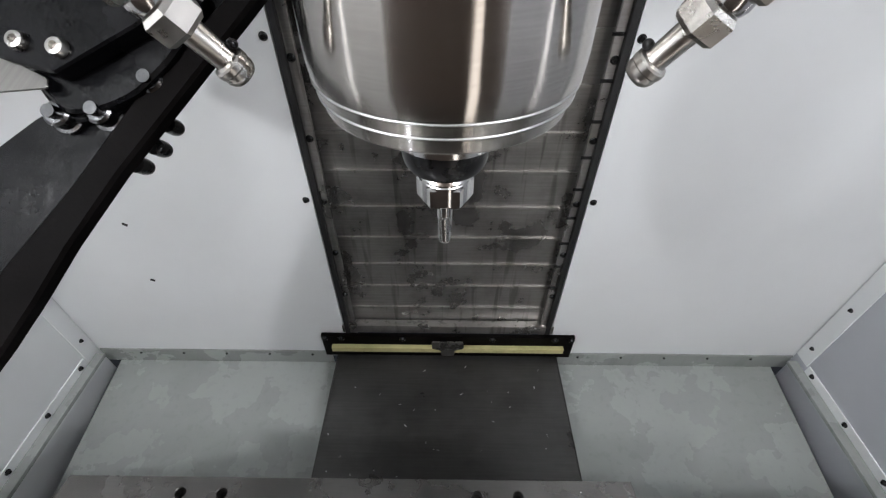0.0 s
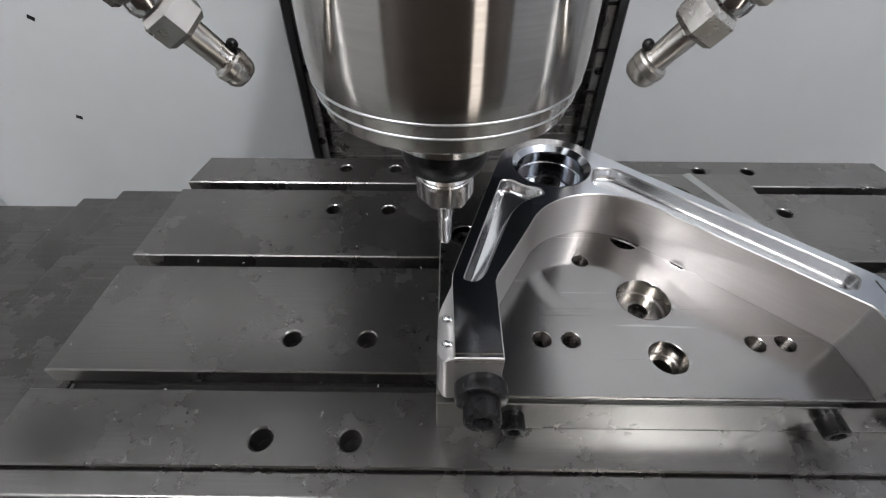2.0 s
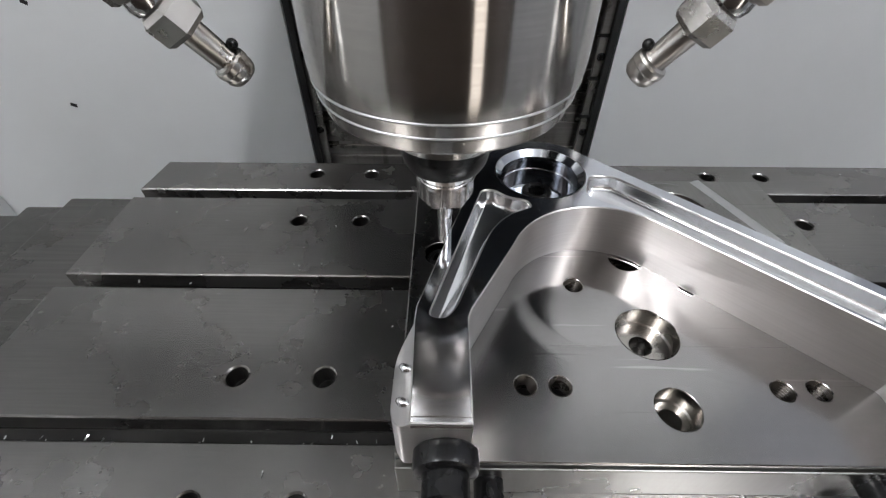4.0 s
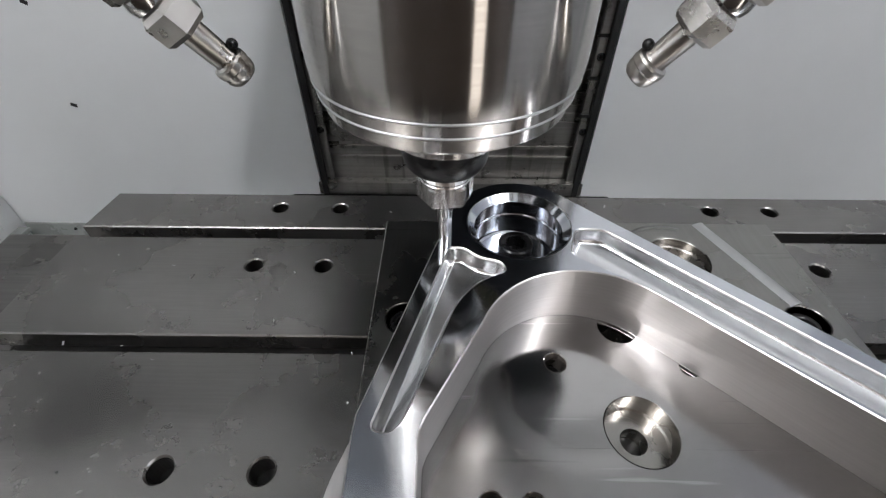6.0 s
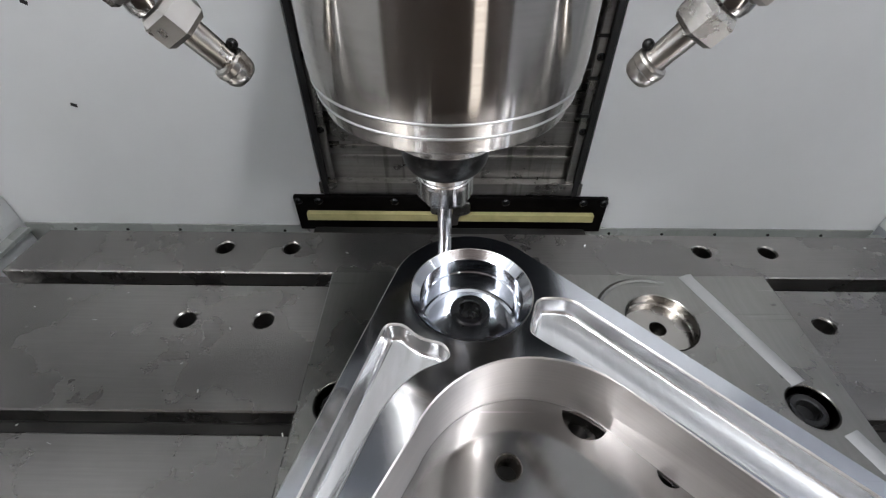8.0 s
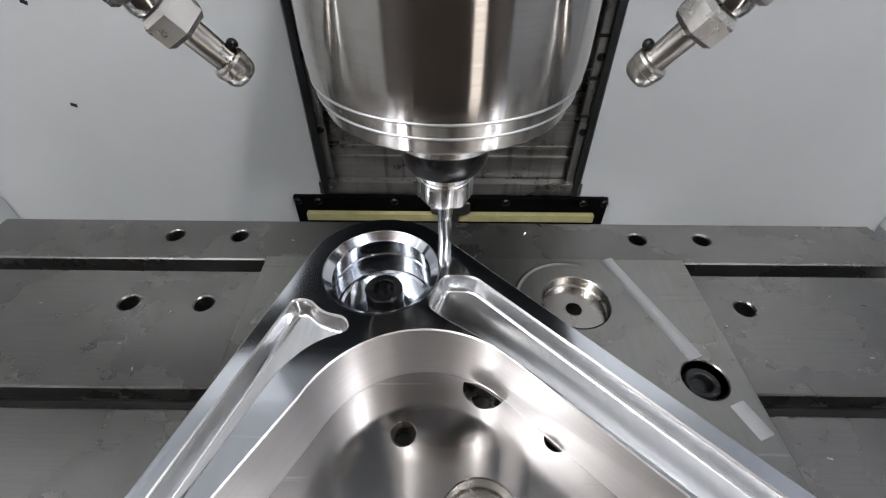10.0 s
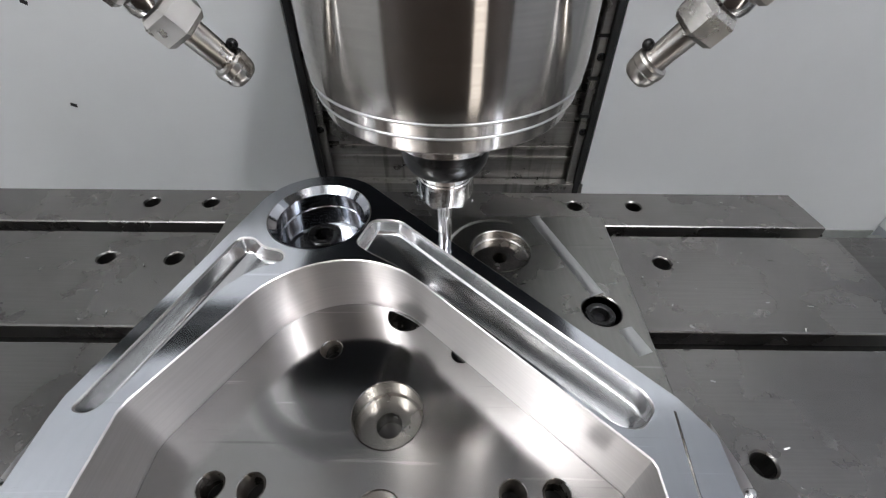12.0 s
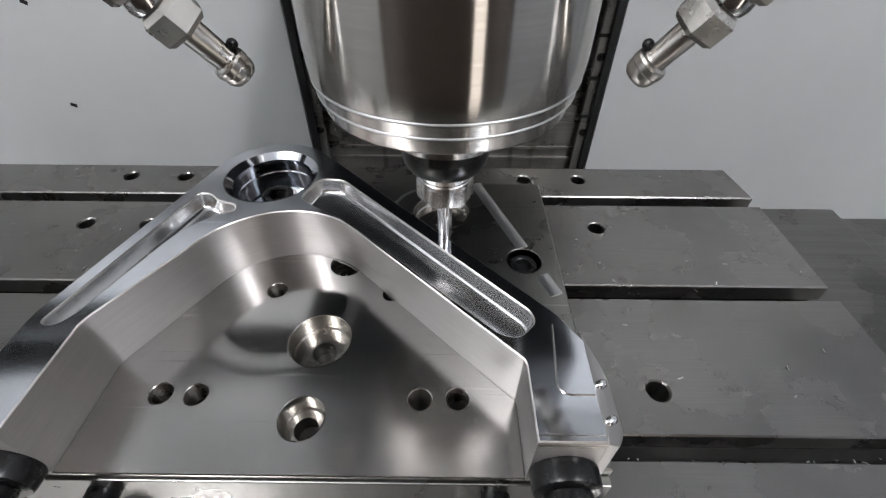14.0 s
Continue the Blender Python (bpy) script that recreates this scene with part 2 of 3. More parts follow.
# ---- enclosure ----
def screw_head(parent, at, m_turn, r=0.008):
    key = "screw_mesh_%d" % round(r * 1e4)
    me = bpy.data.meshes.get(key)
    if me is None:
        bm = lathe([(0, 0.0045), (r * 0.42, 0.0045), (r * 0.45, 0.0062), (r * 0.7, 0.006), (r, 0.002), (r * 1.25, 0.001), (r * 1.3, -0.001), (0, -0.001)], steps=14)
        me = mesh_of(bm, key, OXIDE, True)
    ob = new("screw", me)
    ob.parent = parent
    ob.matrix_local = Matrix.Translation(at) @ m_turn
    return ob


FACE_FRONT = pose(0, 0, 0, 90, 0, 0)     # z to -y
FACE_RIGHT = pose(0, 0, 0, 0, 90, 0)     # z to +x
FACE_LEFT = pose(0, 0, 0, 0, -90, 0)     # z to -x
BOTTOM = -0.44
SIDE = 1.045


def enclosure():
    left = part("wall_north", box(-SIDE - 0.02, -0.285, WALL, WALL + 0.02, BOTTOM, 1.5, 0.002), PAINT)
    tagged(left, "white painted sheet-metal back wall beside the column cover", "wall", kind="structure")
    right = part("wall_north", box(0.300, SIDE + 0.02, WALL, WALL + 0.02, BOTTOM, 1.5, 0.002), PAINT)
    tagged(right, "white painted sheet-metal back wall beside the column cover", "wall", kind="structure")
    for ob, s in ((left, -1), (right, 1)):
        for z in (0.475, 0.148):
            screw_head(ob, (s * 0.305 + 0.006, WALL, z), FACE_FRONT, 0.006)
        x = s * 0.40
        for k in range(5):
            screw_head(ob, (x + s * 0.13 * k, WALL - 0.001, BOTTOM + 0.012), FACE_FRONT, 0.004)
        # turned-in lower flange of the wall sheet
        lip = box(min(s * 0.34, s * (SIDE - 0.005)), max(s * 0.34, s * (SIDE - 0.005)), WALL - 0.004, WALL, BOTTOM - 0.03, BOTTOM + 0.028, 0.001)
        part("trim", lip, PAINT_WET, ob)
    # paint chips and stuck chips on the wall
    for x, z in ((-0.722, 0.075), (-0.742, -0.108)):
        bm = box(-0.006, 0.006, -0.0015, 0, -0.0035, 0.0035, 0.001)
        bmesh.ops.rotate(bm, verts=bm.verts, cent=(0, 0, 0), matrix=Matrix.Rotation(radians(random.uniform(-40, 40)), 3, "Y"))
        bmesh.ops.translate(bm, verts=bm.verts, vec=(x, WALL, z))
        tagged(part("chip", bm, OXIDE), "small dark metal chip stuck to the white wall", "metal chip", "chips on the wall")
    for s, name in ((-1, "wall_west"), (1, "wall_east")):
        a, b = sorted((s * SIDE, s * (SIDE + 0.02)))
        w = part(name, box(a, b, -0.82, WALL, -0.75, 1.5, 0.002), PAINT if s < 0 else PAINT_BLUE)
        tagged(w, "painted sheet-metal side wall with a screwed edge strip", "wall", kind="structure")
        # edge strips with screws: one rising in the corner, one running forward over the floor
        a, b = sorted((s * (SIDE - 0.004), s * SIDE))
        part("trim", box(a, b, WALL - 0.05, WALL - 0.003, BOTTOM + 0.045, 1.5, 0.001), PAINT, w)
        c, d = sorted((s * (SIDE - 0.032), s * (SIDE - 0.004)))
        part("trim", box(c, d, -0.7, WALL - 0.02, BOTTOM + 0.018, BOTTOM + 0.030, 0.002), PAINT_WET, w)
        part("trim", box(a, b, -0.7, WALL - 0.055, BOTTOM + 0.012, BOTTOM + 0.055, 0.001), PAINT, w)
        for k in range(7):
            screw_head(w, (s * (SIDE - 0.004), WALL - 0.08 - 0.14 * k, BOTTOM + 0.042), FACE_LEFT if s > 0 else FACE_RIGHT, 0.006)
        for k in range(5):
            screw_head(w, (s * (SIDE - 0.004), WALL - 0.026, BOTTOM + 0.10 + 0.17 * k), FACE_LEFT if s > 0 else FACE_RIGHT, 0.005)
        # sloping chip deck
        x0, x1 = sorted((s * 0.318, s * (SIDE - 0.045)))
        bm2 = bmesh.new()
        vs = []
        for dz in (0, -0.02):
            for x, y, z in ((x0, WALL - 0.005, BOTTOM - 0.028), (x1, WALL - 0.005, BOTTOM - 0.028), (x1, -0.72, BOTTOM - 0.25), (x0, -0.72, BOTTOM - 0.25)):
                vs.append(bm2.verts.new((x, y, z + dz)))
        bm2.faces.new(vs[:4]), bm2.faces.new(vs[4:])
        for i in range(4):
            bm2.faces.new((vs[i], vs[(i + 1) % 4], vs[4 + (i + 1) % 4], vs[4 + i]))
        tagged(part("floor", bm2, PAINT_WET), "wet light-grey sloping sheet-metal floor of the enclosure", "floor", kind="structure")
        # gutter beside it
        g0, g1 = sorted((s * (SIDE - 0.045), s * SIDE))
        tagged(part("floor", box(g0, g1, -0.75, WALL, -0.76, -0.72), PAINT_WET), "grey gutter at the side of the enclosure floor", "floor", kind="structure")
    part("trim", box(-0.325, 0.335, -0.75, WALL, -0.80, -0.76), DARKSHEET)
    tagged(bpy.data.objects["trim.%03d" % (len([o for o in bpy.data.objects if o.name.startswith("trim")]) - 1)], "dark steel pan under the way cover", "pan", kind="structure")
    # roof out of view, added white so the table reflects it
    tagged(part("ceiling", box(-SIDE, SIDE, -0.82, WALL, 1.5, 1.52), PAINT), "unseen white roof added to bounce light onto the table", "ceiling", kind="structure")
    # front door, out of view; its dark brown is set for the spindle's reflections
    front = part("wall_south", slab("wall_south", [[(-SIDE, -0.8), (SIDE, -0.8), (SIDE, 1.5), (-SIDE, 1.5)]], -0.01, 0.01), GLASS_DARK)
    front.matrix_world = pose(0, -0.83, 0, 90, 0, 0)
    tagged(front, "front door out of view, dark brown set for reflections", "door", kind="structure")


def column_cover():
    """Telescopic plates in the opening of the back wall, with black edge seals and a base."""
    cover = thing("column_cover", "telescopic stained steel plate cover on the machine column", "way cover")
    slats = []
    edges = [1.30, 1.12, 0.94, 0.80, 0.68, 0.575, 0.475, 0.38, 0.285, 0.197, 0.1045, 0.0144, -0.0714, -0.1495, -0.233, -0.295, -0.325]
    for i, (a, b) in enumerate(zip(edges, edges[1:])):
        y = WALL + 0.062 - 0.0028 * i
        bm = box(-0.268, 0.283, y, y + 0.002, b - 0.02, a, 0.0006)
        box(-0.268, 0.283, y - 0.006, y + 0.002, b - 0.0035, b + 0.0035, 0.0012, bm)
        if b < 0.80:
            slats.append((part("slat", bm, SLAT, cover), b, -0.226 + 0.0085 * (14 - i)))
        else:
            part("slat", bm, SLAT, cover)
    for s, x in ((-1, -0.275), (1, 0.290)):
        part("edge_seal", box(x - 0.007, x + 0.006, WALL - 0.006, WALL + 0.075, -0.335, 1.45, 0.002), RUBBER, cover, "black rubber edge seal")
        rail = part("side_rail", box(min(x, x - s * 0.022), max(x, x - s * 0.022), WALL + 0.004, WALL + 0.012, -0.335, 1.45, 0.001), SLAT, cover)
        for k in range(9):
            screw_head(rail, (x - s * 0.012, WALL + 0.004, -0.31 + 0.15 * k), FACE_FRONT, 0.006)
    for k in range(20):
        part("rail_lug", box(0.262, 0.2835, WALL + 0.0005, WALL + 0.0035, -0.127 + 0.0757 * k, -0.121 + 0.0757 * k, 0.0006), OXIDE, cover)
    part("bottom_plate", box(-0.29, 0.305, WALL - 0.004, WALL + 0.02, -0.3155, -0.285, 0.002), SLAT, cover)
    base = part("base_flange", box(-0.352, 0.368, WALL - 0.016, WALL - 0.0045, -0.412, -0.316, 0.001), BLACK, cover, "black painted base flange")
    for x in (-0.342, -0.295, -0.12, 0.135, 0.312, 0.359):
        screw_head(base, (x, WALL - 0.016, -0.327), FACE_FRONT, 0.008)
    part("wiper", box(-0.325, 0.340, WALL - 0.030, WALL - 0.0165, -0.373, -0.354, 0.001), YELLOW, cover, "yellow plastic wiper strip")
    outline = [(-0.043, 0.03), (0.047, 0.03), (0.047, 0.0), (0.022, -0.008), (0.020, -0.035), (-0.016, -0.035), (-0.018, -0.008), (-0.043, 0.0)]
    br = part("bracket", slab("bracket", [fillet(outline, 0.006)], 0, 0.006, 0.0008), SHEET, cover, "bare T-shaped steel bracket")
    br.matrix_local = Matrix.Translation((0.006, WALL - 0.031, -0.345)) @ FACE_FRONT
    deck = thing("y_way_cover", "smooth dark steel way cover below the table", "way cover")
    part("cover_plate", box(-0.313, 0.326, -0.55, WALL - 0.020, -0.413, -0.400, 0.003), DARKSHEET, deck)
    for x in (-0.3165, 0.3265):
        part("folded_edge", box(x, x + 0.003, -0.55, WALL - 0.020, -0.55, -0.403, 0.001), DARKSHEET, deck)
    return slats


# ---- head ----
def nozzle(head, tip):
    m = along(tip, 2 * Vector(tip) - Vector((0, 0, 0.085)))      # the jet points at the tool
    noz = part("coolant_nozzle", lathe([(0, 0.0), (0.0036, 0.0001), (0.0048, 0.0005), (0.0058, 0.0016), (0.0064, 0.0034), (0.0064, 0.0052), (0.0068, 0.0058), (0.0068, 0.0082), (0.0063, 0.0090), (0.0049, 0.0096), (0.0046, 0.0104), (0.0049, 0.0250)], m, 40), NICKEL, head, "nickel-plated coolant nozzle", True, 30)
    part("hex_fitting", ngon_prism(6, 0.0100, 0.0238, 0.0350, m, chamfer=0.0018), NICKEL, noz)
    bm = lathe([(0.0060, 0.0348), (0.0076, 0.0360), (0.0080, 0.0385), (0.0074, 0.0408), (0.0058, 0.0420)], m, 32)
    part("collar", bm, CHROME, noz, "", True)
    part("union", ngon_prism(6, 0.0104, 0.0415, 0.056, m, chamfer=0.0016), NICKEL, noz)
    part("feed_pipe", lathe([(0.0052, 0.055), (0.0052, 0.11)], m, 24), NICKEL, noz, "", True)
    bm = bmesh.new()
    bmesh.ops.create_icosphere(bm, subdivisions=2, radius=0.0022, matrix=m @ Matrix.Translation((0.0, 0.0060, 0.0112)))
    part("set_screw", bm, OXIDE, noz, "black set screw", True)


def spindle_head():
    head = thing("spindle_head", "turned steel spindle nose of a milling head with coolant nozzles", "spindle")
    R = 0.0645
    prof = [(0.0, 0.1822), (0.0580, 0.1822), (0.0588, 0.1826), (0.0592, 0.1834), (0.0606, 0.1900), (0.0598, 0.1903), (0.0598, 0.1911), (0.0616, 0.1913), (0.0630, 0.1968),
            (0.0620, 0.1971), (0.0620, 0.1979), (0.0632, 0.1981), (0.0641, 0.2030), (R, 0.2100), (R, 0.2300), (R - 0.0005, 0.62)]
    part("housing", lathe(prof, None, 128), SPINDLE, head, "polished turned steel housing", True, 12)
    # rough rings added to give both edges an even glint
    for r, z in ((0.0618, 0.1905), (0.0634, 0.1972)):
        part("edge_ring", lathe([(r - 0.0015, z - 0.0004), (r + 0.0001, z - 0.0002), (r + 0.0002, z + 0.0002), (r - 0.0003, z + 0.0007), (r - 0.0015, z + 0.0012)], None, 128), PALE, head, "added edge ring that carries the chamfer's glint", True, 60)
    part("nose_ring", lathe([(0.0, 0.1612), (0.0285, 0.1612), (0.0298, 0.1620), (0.0306, 0.1818), (0.0, 0.1818)], None, 72), CHROME, head, "bright steel nose ring", True)
    # never in view; placed and darkened for the reflections and shade it gives
    part("head_casting", box(-0.22, 0.17, 0.085, 0.56, 0.36, 0.95, 0.02), CASTING, head, "dark head casting out of view, placed for reflections")
    ax, ay = AXIS
    nozzle(head, (-0.0800 - ax, 0.1653 - ay, 0.2075))
    nozzle(head, (0.0695 - ax, 0.1668 - ay, 0.2078))
    chuck = part("tool_holder", lathe([(0, 0.1611), (0.0235, 0.1611), (0.0243, 0.1600), (0.0243, 0.1530), (0.0240, 0.1500), (0.0232, 0.1465), (0.0215, 0.1435), (0.0172, 0.1420), (0.0142, 0.1415), (0.0132, 0.1375), (0.0, 0.1375)], None, 56), OXIDE, head, "black collet chuck", True, 25)
    nut = part("collet_nut", lathe([(0, 0.1205), (0.0085, 0.1205), (0.0092, 0.1195), (0.0112, 0.1190), (0.0133, 0.1207), (0.0152, 0.1220), (0.0152, 0.1345), (0.0146, 0.1352), (0.0146, 0.1362), (0.0135, 0.1378), (0, 0.1378)], None, 48), CHROME, chuck, "bright hexagon collet nut", True, 25)
    part("hexagon", ngon_prism(6, 0.0168, 0.1198, 0.1340, chamfer=0.0014), CHROME, nut)
    bm = bmesh.new()
    rings = []
    for k in range(33):                      # two-flute cutter: a twisted, notched section
        z = 0.0850 + 0.0365 * k / 32
        turn = 1.6 * max(0, 0.030 - (z - 0.0850)) / 0.030
        depth = 0.0 if z > 0.1050 else 0.20
        ring = []
        for i in range(24):
            a = 2 * math.pi * i / 24
            c = abs(math.cos(a)) ** 1.5
            r = 0.00470 * (1 - depth * (1 - c) * (0.9 if math.sin(2 * a) > 0 else 0.45))
            if k == 0:
                r *= 0.94
            ring.append(bm.verts.new((r * math.cos(a + turn), r * math.sin(a + turn), z)))
        rings.append(ring)
    for a, b in zip(rings, rings[1:]):
        for i in range(24):
            bm.faces.new((a[i], a[(i + 1) % 24], b[(i + 1) % 24], b[i]))
    bm.faces.new(rings[0][::-1]), bm.faces.new(rings[-1])
    part("end_mill", bm, CARBIDE, chuck, "two-flute carbide end mill", True, 30)
    return head, chuck


# ---- table and what it carries, in the table's own space ----
X0, X1 = -0.315, 0.548
STRIPS = ((0.436, 0.491), (0.3095, 0.4215), (0.1812, 0.2948), (0.1115, 0.1662))
HOLES = {0.468: (-0.1305, -0.069, 0.309, 0.3695), 0.385: (-0.1305, -0.069, 0.3695), 0.2125: (-0.1305, -0.069, 0.3695), 0.1300: (-0.1305, -0.069, 0.309, 0.3695)}


def machine_table():
    table = thing("machine_table", "ground cast-iron milling table with three T-slots", "machine table")
    for y0, y1 in STRIPS:
        holes = [circle(x, y, 0.0078, 28) for y, xs in HOLES.items() if y0 < y < y1 for x in xs]
        ends = [(X0, y0), (X1, y0), (X1 - (0.006 if y1 > 0.48 else 0), y1), (X0 + (0.006 if y1 > 0.48 else 0), y1)]
        part("table_strip", slab("table_strip", [ends] + holes, -0.017, 0.0, 0.0011), TABLE, table)
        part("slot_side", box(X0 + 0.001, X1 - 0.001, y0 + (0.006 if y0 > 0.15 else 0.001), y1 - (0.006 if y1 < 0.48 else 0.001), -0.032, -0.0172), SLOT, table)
        for y, xs in HOLES.items():
            if y0 < y < y1:
                for x in xs:
                    ring = lathe([(0.0077, -0.0016), (0.0074, -0.0022), (0.0074, -0.0166), (0.0, -0.0166)], Matrix.Translation((x, y, 0.0)), 24)
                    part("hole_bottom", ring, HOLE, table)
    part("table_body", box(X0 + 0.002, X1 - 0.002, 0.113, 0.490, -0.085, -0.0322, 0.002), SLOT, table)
    part("front_bar", box(X0 - 0.012, X1 + 0.012, 0.094, 0.1103, -0.09, -0.0035, 0.0012), TABLE, table)
    part("front_apron", box(X0 - 0.010, X1 + 0.010, 0.088, 0.0938, -0.16, -0.012, 0.001), SHEET, table)
    # telescopic covers at both ends, each plate a little lower and narrower than the one before
    for s, xe in ((-1, X0), (1, X1)):
        steps = ((0.0, 0.10), (0.10, 0.145), (0.145, 0.265), (0.265, 0.40), (0.40, 0.66)) if s < 0 else ((0.0, 0.11), (0.11, 0.165), (0.165, 0.245), (0.245, 0.40), (0.40, 0.62))
        for k, (a, b) in enumerate(steps):
            x0, x1 = sorted((xe + s * (a - (0.004 if k == 0 else 0.03)), xe + s * b))
            z = -0.026 - 0.0035 * k
            back = 0.452 - 0.012 * k
            cover = part("end_cover", box(x0, x1, 0.10 + 0.003 * k, back, z - 0.0025, z, 0.001), SHEET, table, "oily grey steel telescopic cover plate")
            part("cover_skirt", box(x0, x1, 0.0985 + 0.003 * k, 0.1012 + 0.003 * k, z - 0.10, z - 0.001, 0.0005), SHEET, cover)
            part("cover_skirt", box(x0, x1, back - 0.001, back + 0.0016, z - 0.10, z - 0.001, 0.0005), SHEET, cover)
    part("saddle", box(-0.16, 0.40, 0.13, 0.47, -0.40, -0.0855, 0.01), BLACK, table)
    return table


PLATE_TOP, FLOOR, CROWN = 0.041, 0.046, 0.087
FLOOR_HOLES = ((0.0622, 0.1815, 0.0066), (0.0823, 0.1812, 0.0066), (0.2090, 0.1795, 0.0066), (0.2300, 0.1800, 0.0066), (0.1058, 0.2597, 0.0066),
               (0.1445, 0.2187, 0.0194), (0.1450, 0.1680, 0.0126), (0.1500, 0.2860, 0.0128), (0.1855, 0.2570, 0.0066))


def threaded_hole(parent, x, y, z, r, depth=0.014, name="threaded_hole", mat=None):
    prof = []
    n = 7
    for k in range(n * 2 + 1):
        prof.append((r * (1.0 if k % 2 == 0 else 0.88), z - 0.0004 - depth * k / (n * 2)))
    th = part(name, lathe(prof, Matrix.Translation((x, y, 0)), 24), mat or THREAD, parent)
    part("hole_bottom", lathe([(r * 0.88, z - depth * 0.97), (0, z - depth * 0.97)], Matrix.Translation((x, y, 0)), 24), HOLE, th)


def counterbore(parent, x, y, z, r, depth, r2, name="counterbore", shift=0.0, mat=None):
    prof = [(r, z - 0.0002), (r, z - depth + 0.001), (r - 0.001, z - depth), (r2, z - depth), (r2, z - depth - 0.012), (0, z - depth - 0.012)]
    cb = part(name, lathe(prof, Matrix.Translation((x, y, 0)), 40), mat or BORE, parent, "", True)
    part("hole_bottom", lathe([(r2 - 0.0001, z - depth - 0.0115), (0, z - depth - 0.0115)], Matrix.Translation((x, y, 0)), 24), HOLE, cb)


def fixture_plate():
    plate = thing("fixture_plate", "thick ground fixture plate with counterbores on the table", "fixture plate")
    outer = [(-0.0105, 0.1450), (0.309, 0.1450), (0.309, 0.399), (-0.0105, 0.399)]
    holes = [circle(0.2825, 0.2965, 0.0130, 32), circle(0.0125, 0.2955, 0.0130, 32), circle(0.2185, 0.3560, 0.0230, 40)] + [circle(x, y, r + 0.0002, 36) for x, y, r in FLOOR_HOLES]
    part("plate_body", slab("plate_body", [outer] + holes, 0.0, PLATE_TOP, 0.0010), PLATE, plate)
    part("front_step", box(-0.0105, 0.309, 0.1395, 0.1448, 0.0, 0.0335, 0.0008), PLATE, plate)
    # black strip that stands in for the shade under the overhanging floor
    part("shadow_gap", box(0.0300, 0.2620, 0.1425, 0.1447, 0.0337, 0.0422), HOLE, plate, "black strip painted as the shade under the floor edge")
    # raised land left by an earlier cut; its rounding's highlight is put into paler metal
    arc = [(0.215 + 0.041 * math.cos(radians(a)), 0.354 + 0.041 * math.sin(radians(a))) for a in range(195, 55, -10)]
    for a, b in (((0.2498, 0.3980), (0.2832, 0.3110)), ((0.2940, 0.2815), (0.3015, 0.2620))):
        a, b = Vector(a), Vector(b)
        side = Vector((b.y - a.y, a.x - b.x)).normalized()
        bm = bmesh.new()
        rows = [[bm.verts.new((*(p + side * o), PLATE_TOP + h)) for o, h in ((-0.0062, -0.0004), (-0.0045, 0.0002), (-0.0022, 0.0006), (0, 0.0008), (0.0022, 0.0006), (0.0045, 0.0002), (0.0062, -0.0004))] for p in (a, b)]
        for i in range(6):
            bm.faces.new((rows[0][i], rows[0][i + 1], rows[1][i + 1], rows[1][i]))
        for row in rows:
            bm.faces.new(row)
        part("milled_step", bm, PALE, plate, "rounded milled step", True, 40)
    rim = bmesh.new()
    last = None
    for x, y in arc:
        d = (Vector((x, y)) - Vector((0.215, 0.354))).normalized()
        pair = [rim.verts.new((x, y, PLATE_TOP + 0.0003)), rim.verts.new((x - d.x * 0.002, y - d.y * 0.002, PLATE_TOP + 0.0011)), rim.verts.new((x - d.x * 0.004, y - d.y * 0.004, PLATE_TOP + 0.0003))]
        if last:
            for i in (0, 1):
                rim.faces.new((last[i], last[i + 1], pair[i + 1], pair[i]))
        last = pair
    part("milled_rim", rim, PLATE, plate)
    counterbore(plate, 0.2185, 0.3560, PLATE_TOP, 0.0229, 0.0085, 0.0058, mat=BORE)
    for x, y in ((0.2825, 0.2965), (0.0125, 0.2955)):
        well = part("screw_well", lathe([(0.0130, PLATE_TOP - 0.0002), (0.0130, PLATE_TOP - 0.014), (0, PLATE_TOP - 0.014)], Matrix.Translation((x, y, 0)), 32), HOLE, plate)
        part("screw_head", socket_screw(0.0105, 0.010, PLATE_TOP - 0.0135, Matrix.Translation((x, y, 0))), OXIDE, well, "black socket screw", True)
    return plate


def socket_screw(r, h, z, m, r_hex=None):
    hx = r_hex or r * 0.52
    bm = lathe([(r, z), (r, z + h - 0.001), (r - 0.001, z + h), (hx * 1.25, z + h), (hx * 1.1, z + h - 0.0006), (hx, z + h - h * 0.55), (0, z + h - h * 0.55)], m, 30)
    return bm


def cut_out(me, wells):
    """The mesh with upright round wells (x, y, radius, bottom, top) milled out of it."""
    ob = new("blank", me)
    tools = []
    for x, y, r, z0, z1 in wells:
        tool = new("mill", mesh_of(lathe([(0, z0), (r, z0), (r, z1), (0, z1)], Matrix.Translation((x, y, 0)), 40), "mill", ALU))
        mod = ob.modifiers.new("well", "BOOLEAN")
        mod.operation, mod.object, mod.solver = "DIFFERENCE", tool, "EXACT"
        tools.append(tool)
    bpy.context.view_layer.update()
    made = bpy.data.meshes.new_from_object(ob.evaluated_get(bpy.context.evaluated_depsgraph_get()))
    for o in (ob, *tools):
        bpy.data.objects.remove(o)
    made.shade_smooth()
    made.set_sharp_from_angle(angle=radians(24))
    return made


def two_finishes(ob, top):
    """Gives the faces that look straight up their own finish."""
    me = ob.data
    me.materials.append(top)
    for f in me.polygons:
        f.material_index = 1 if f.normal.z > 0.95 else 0


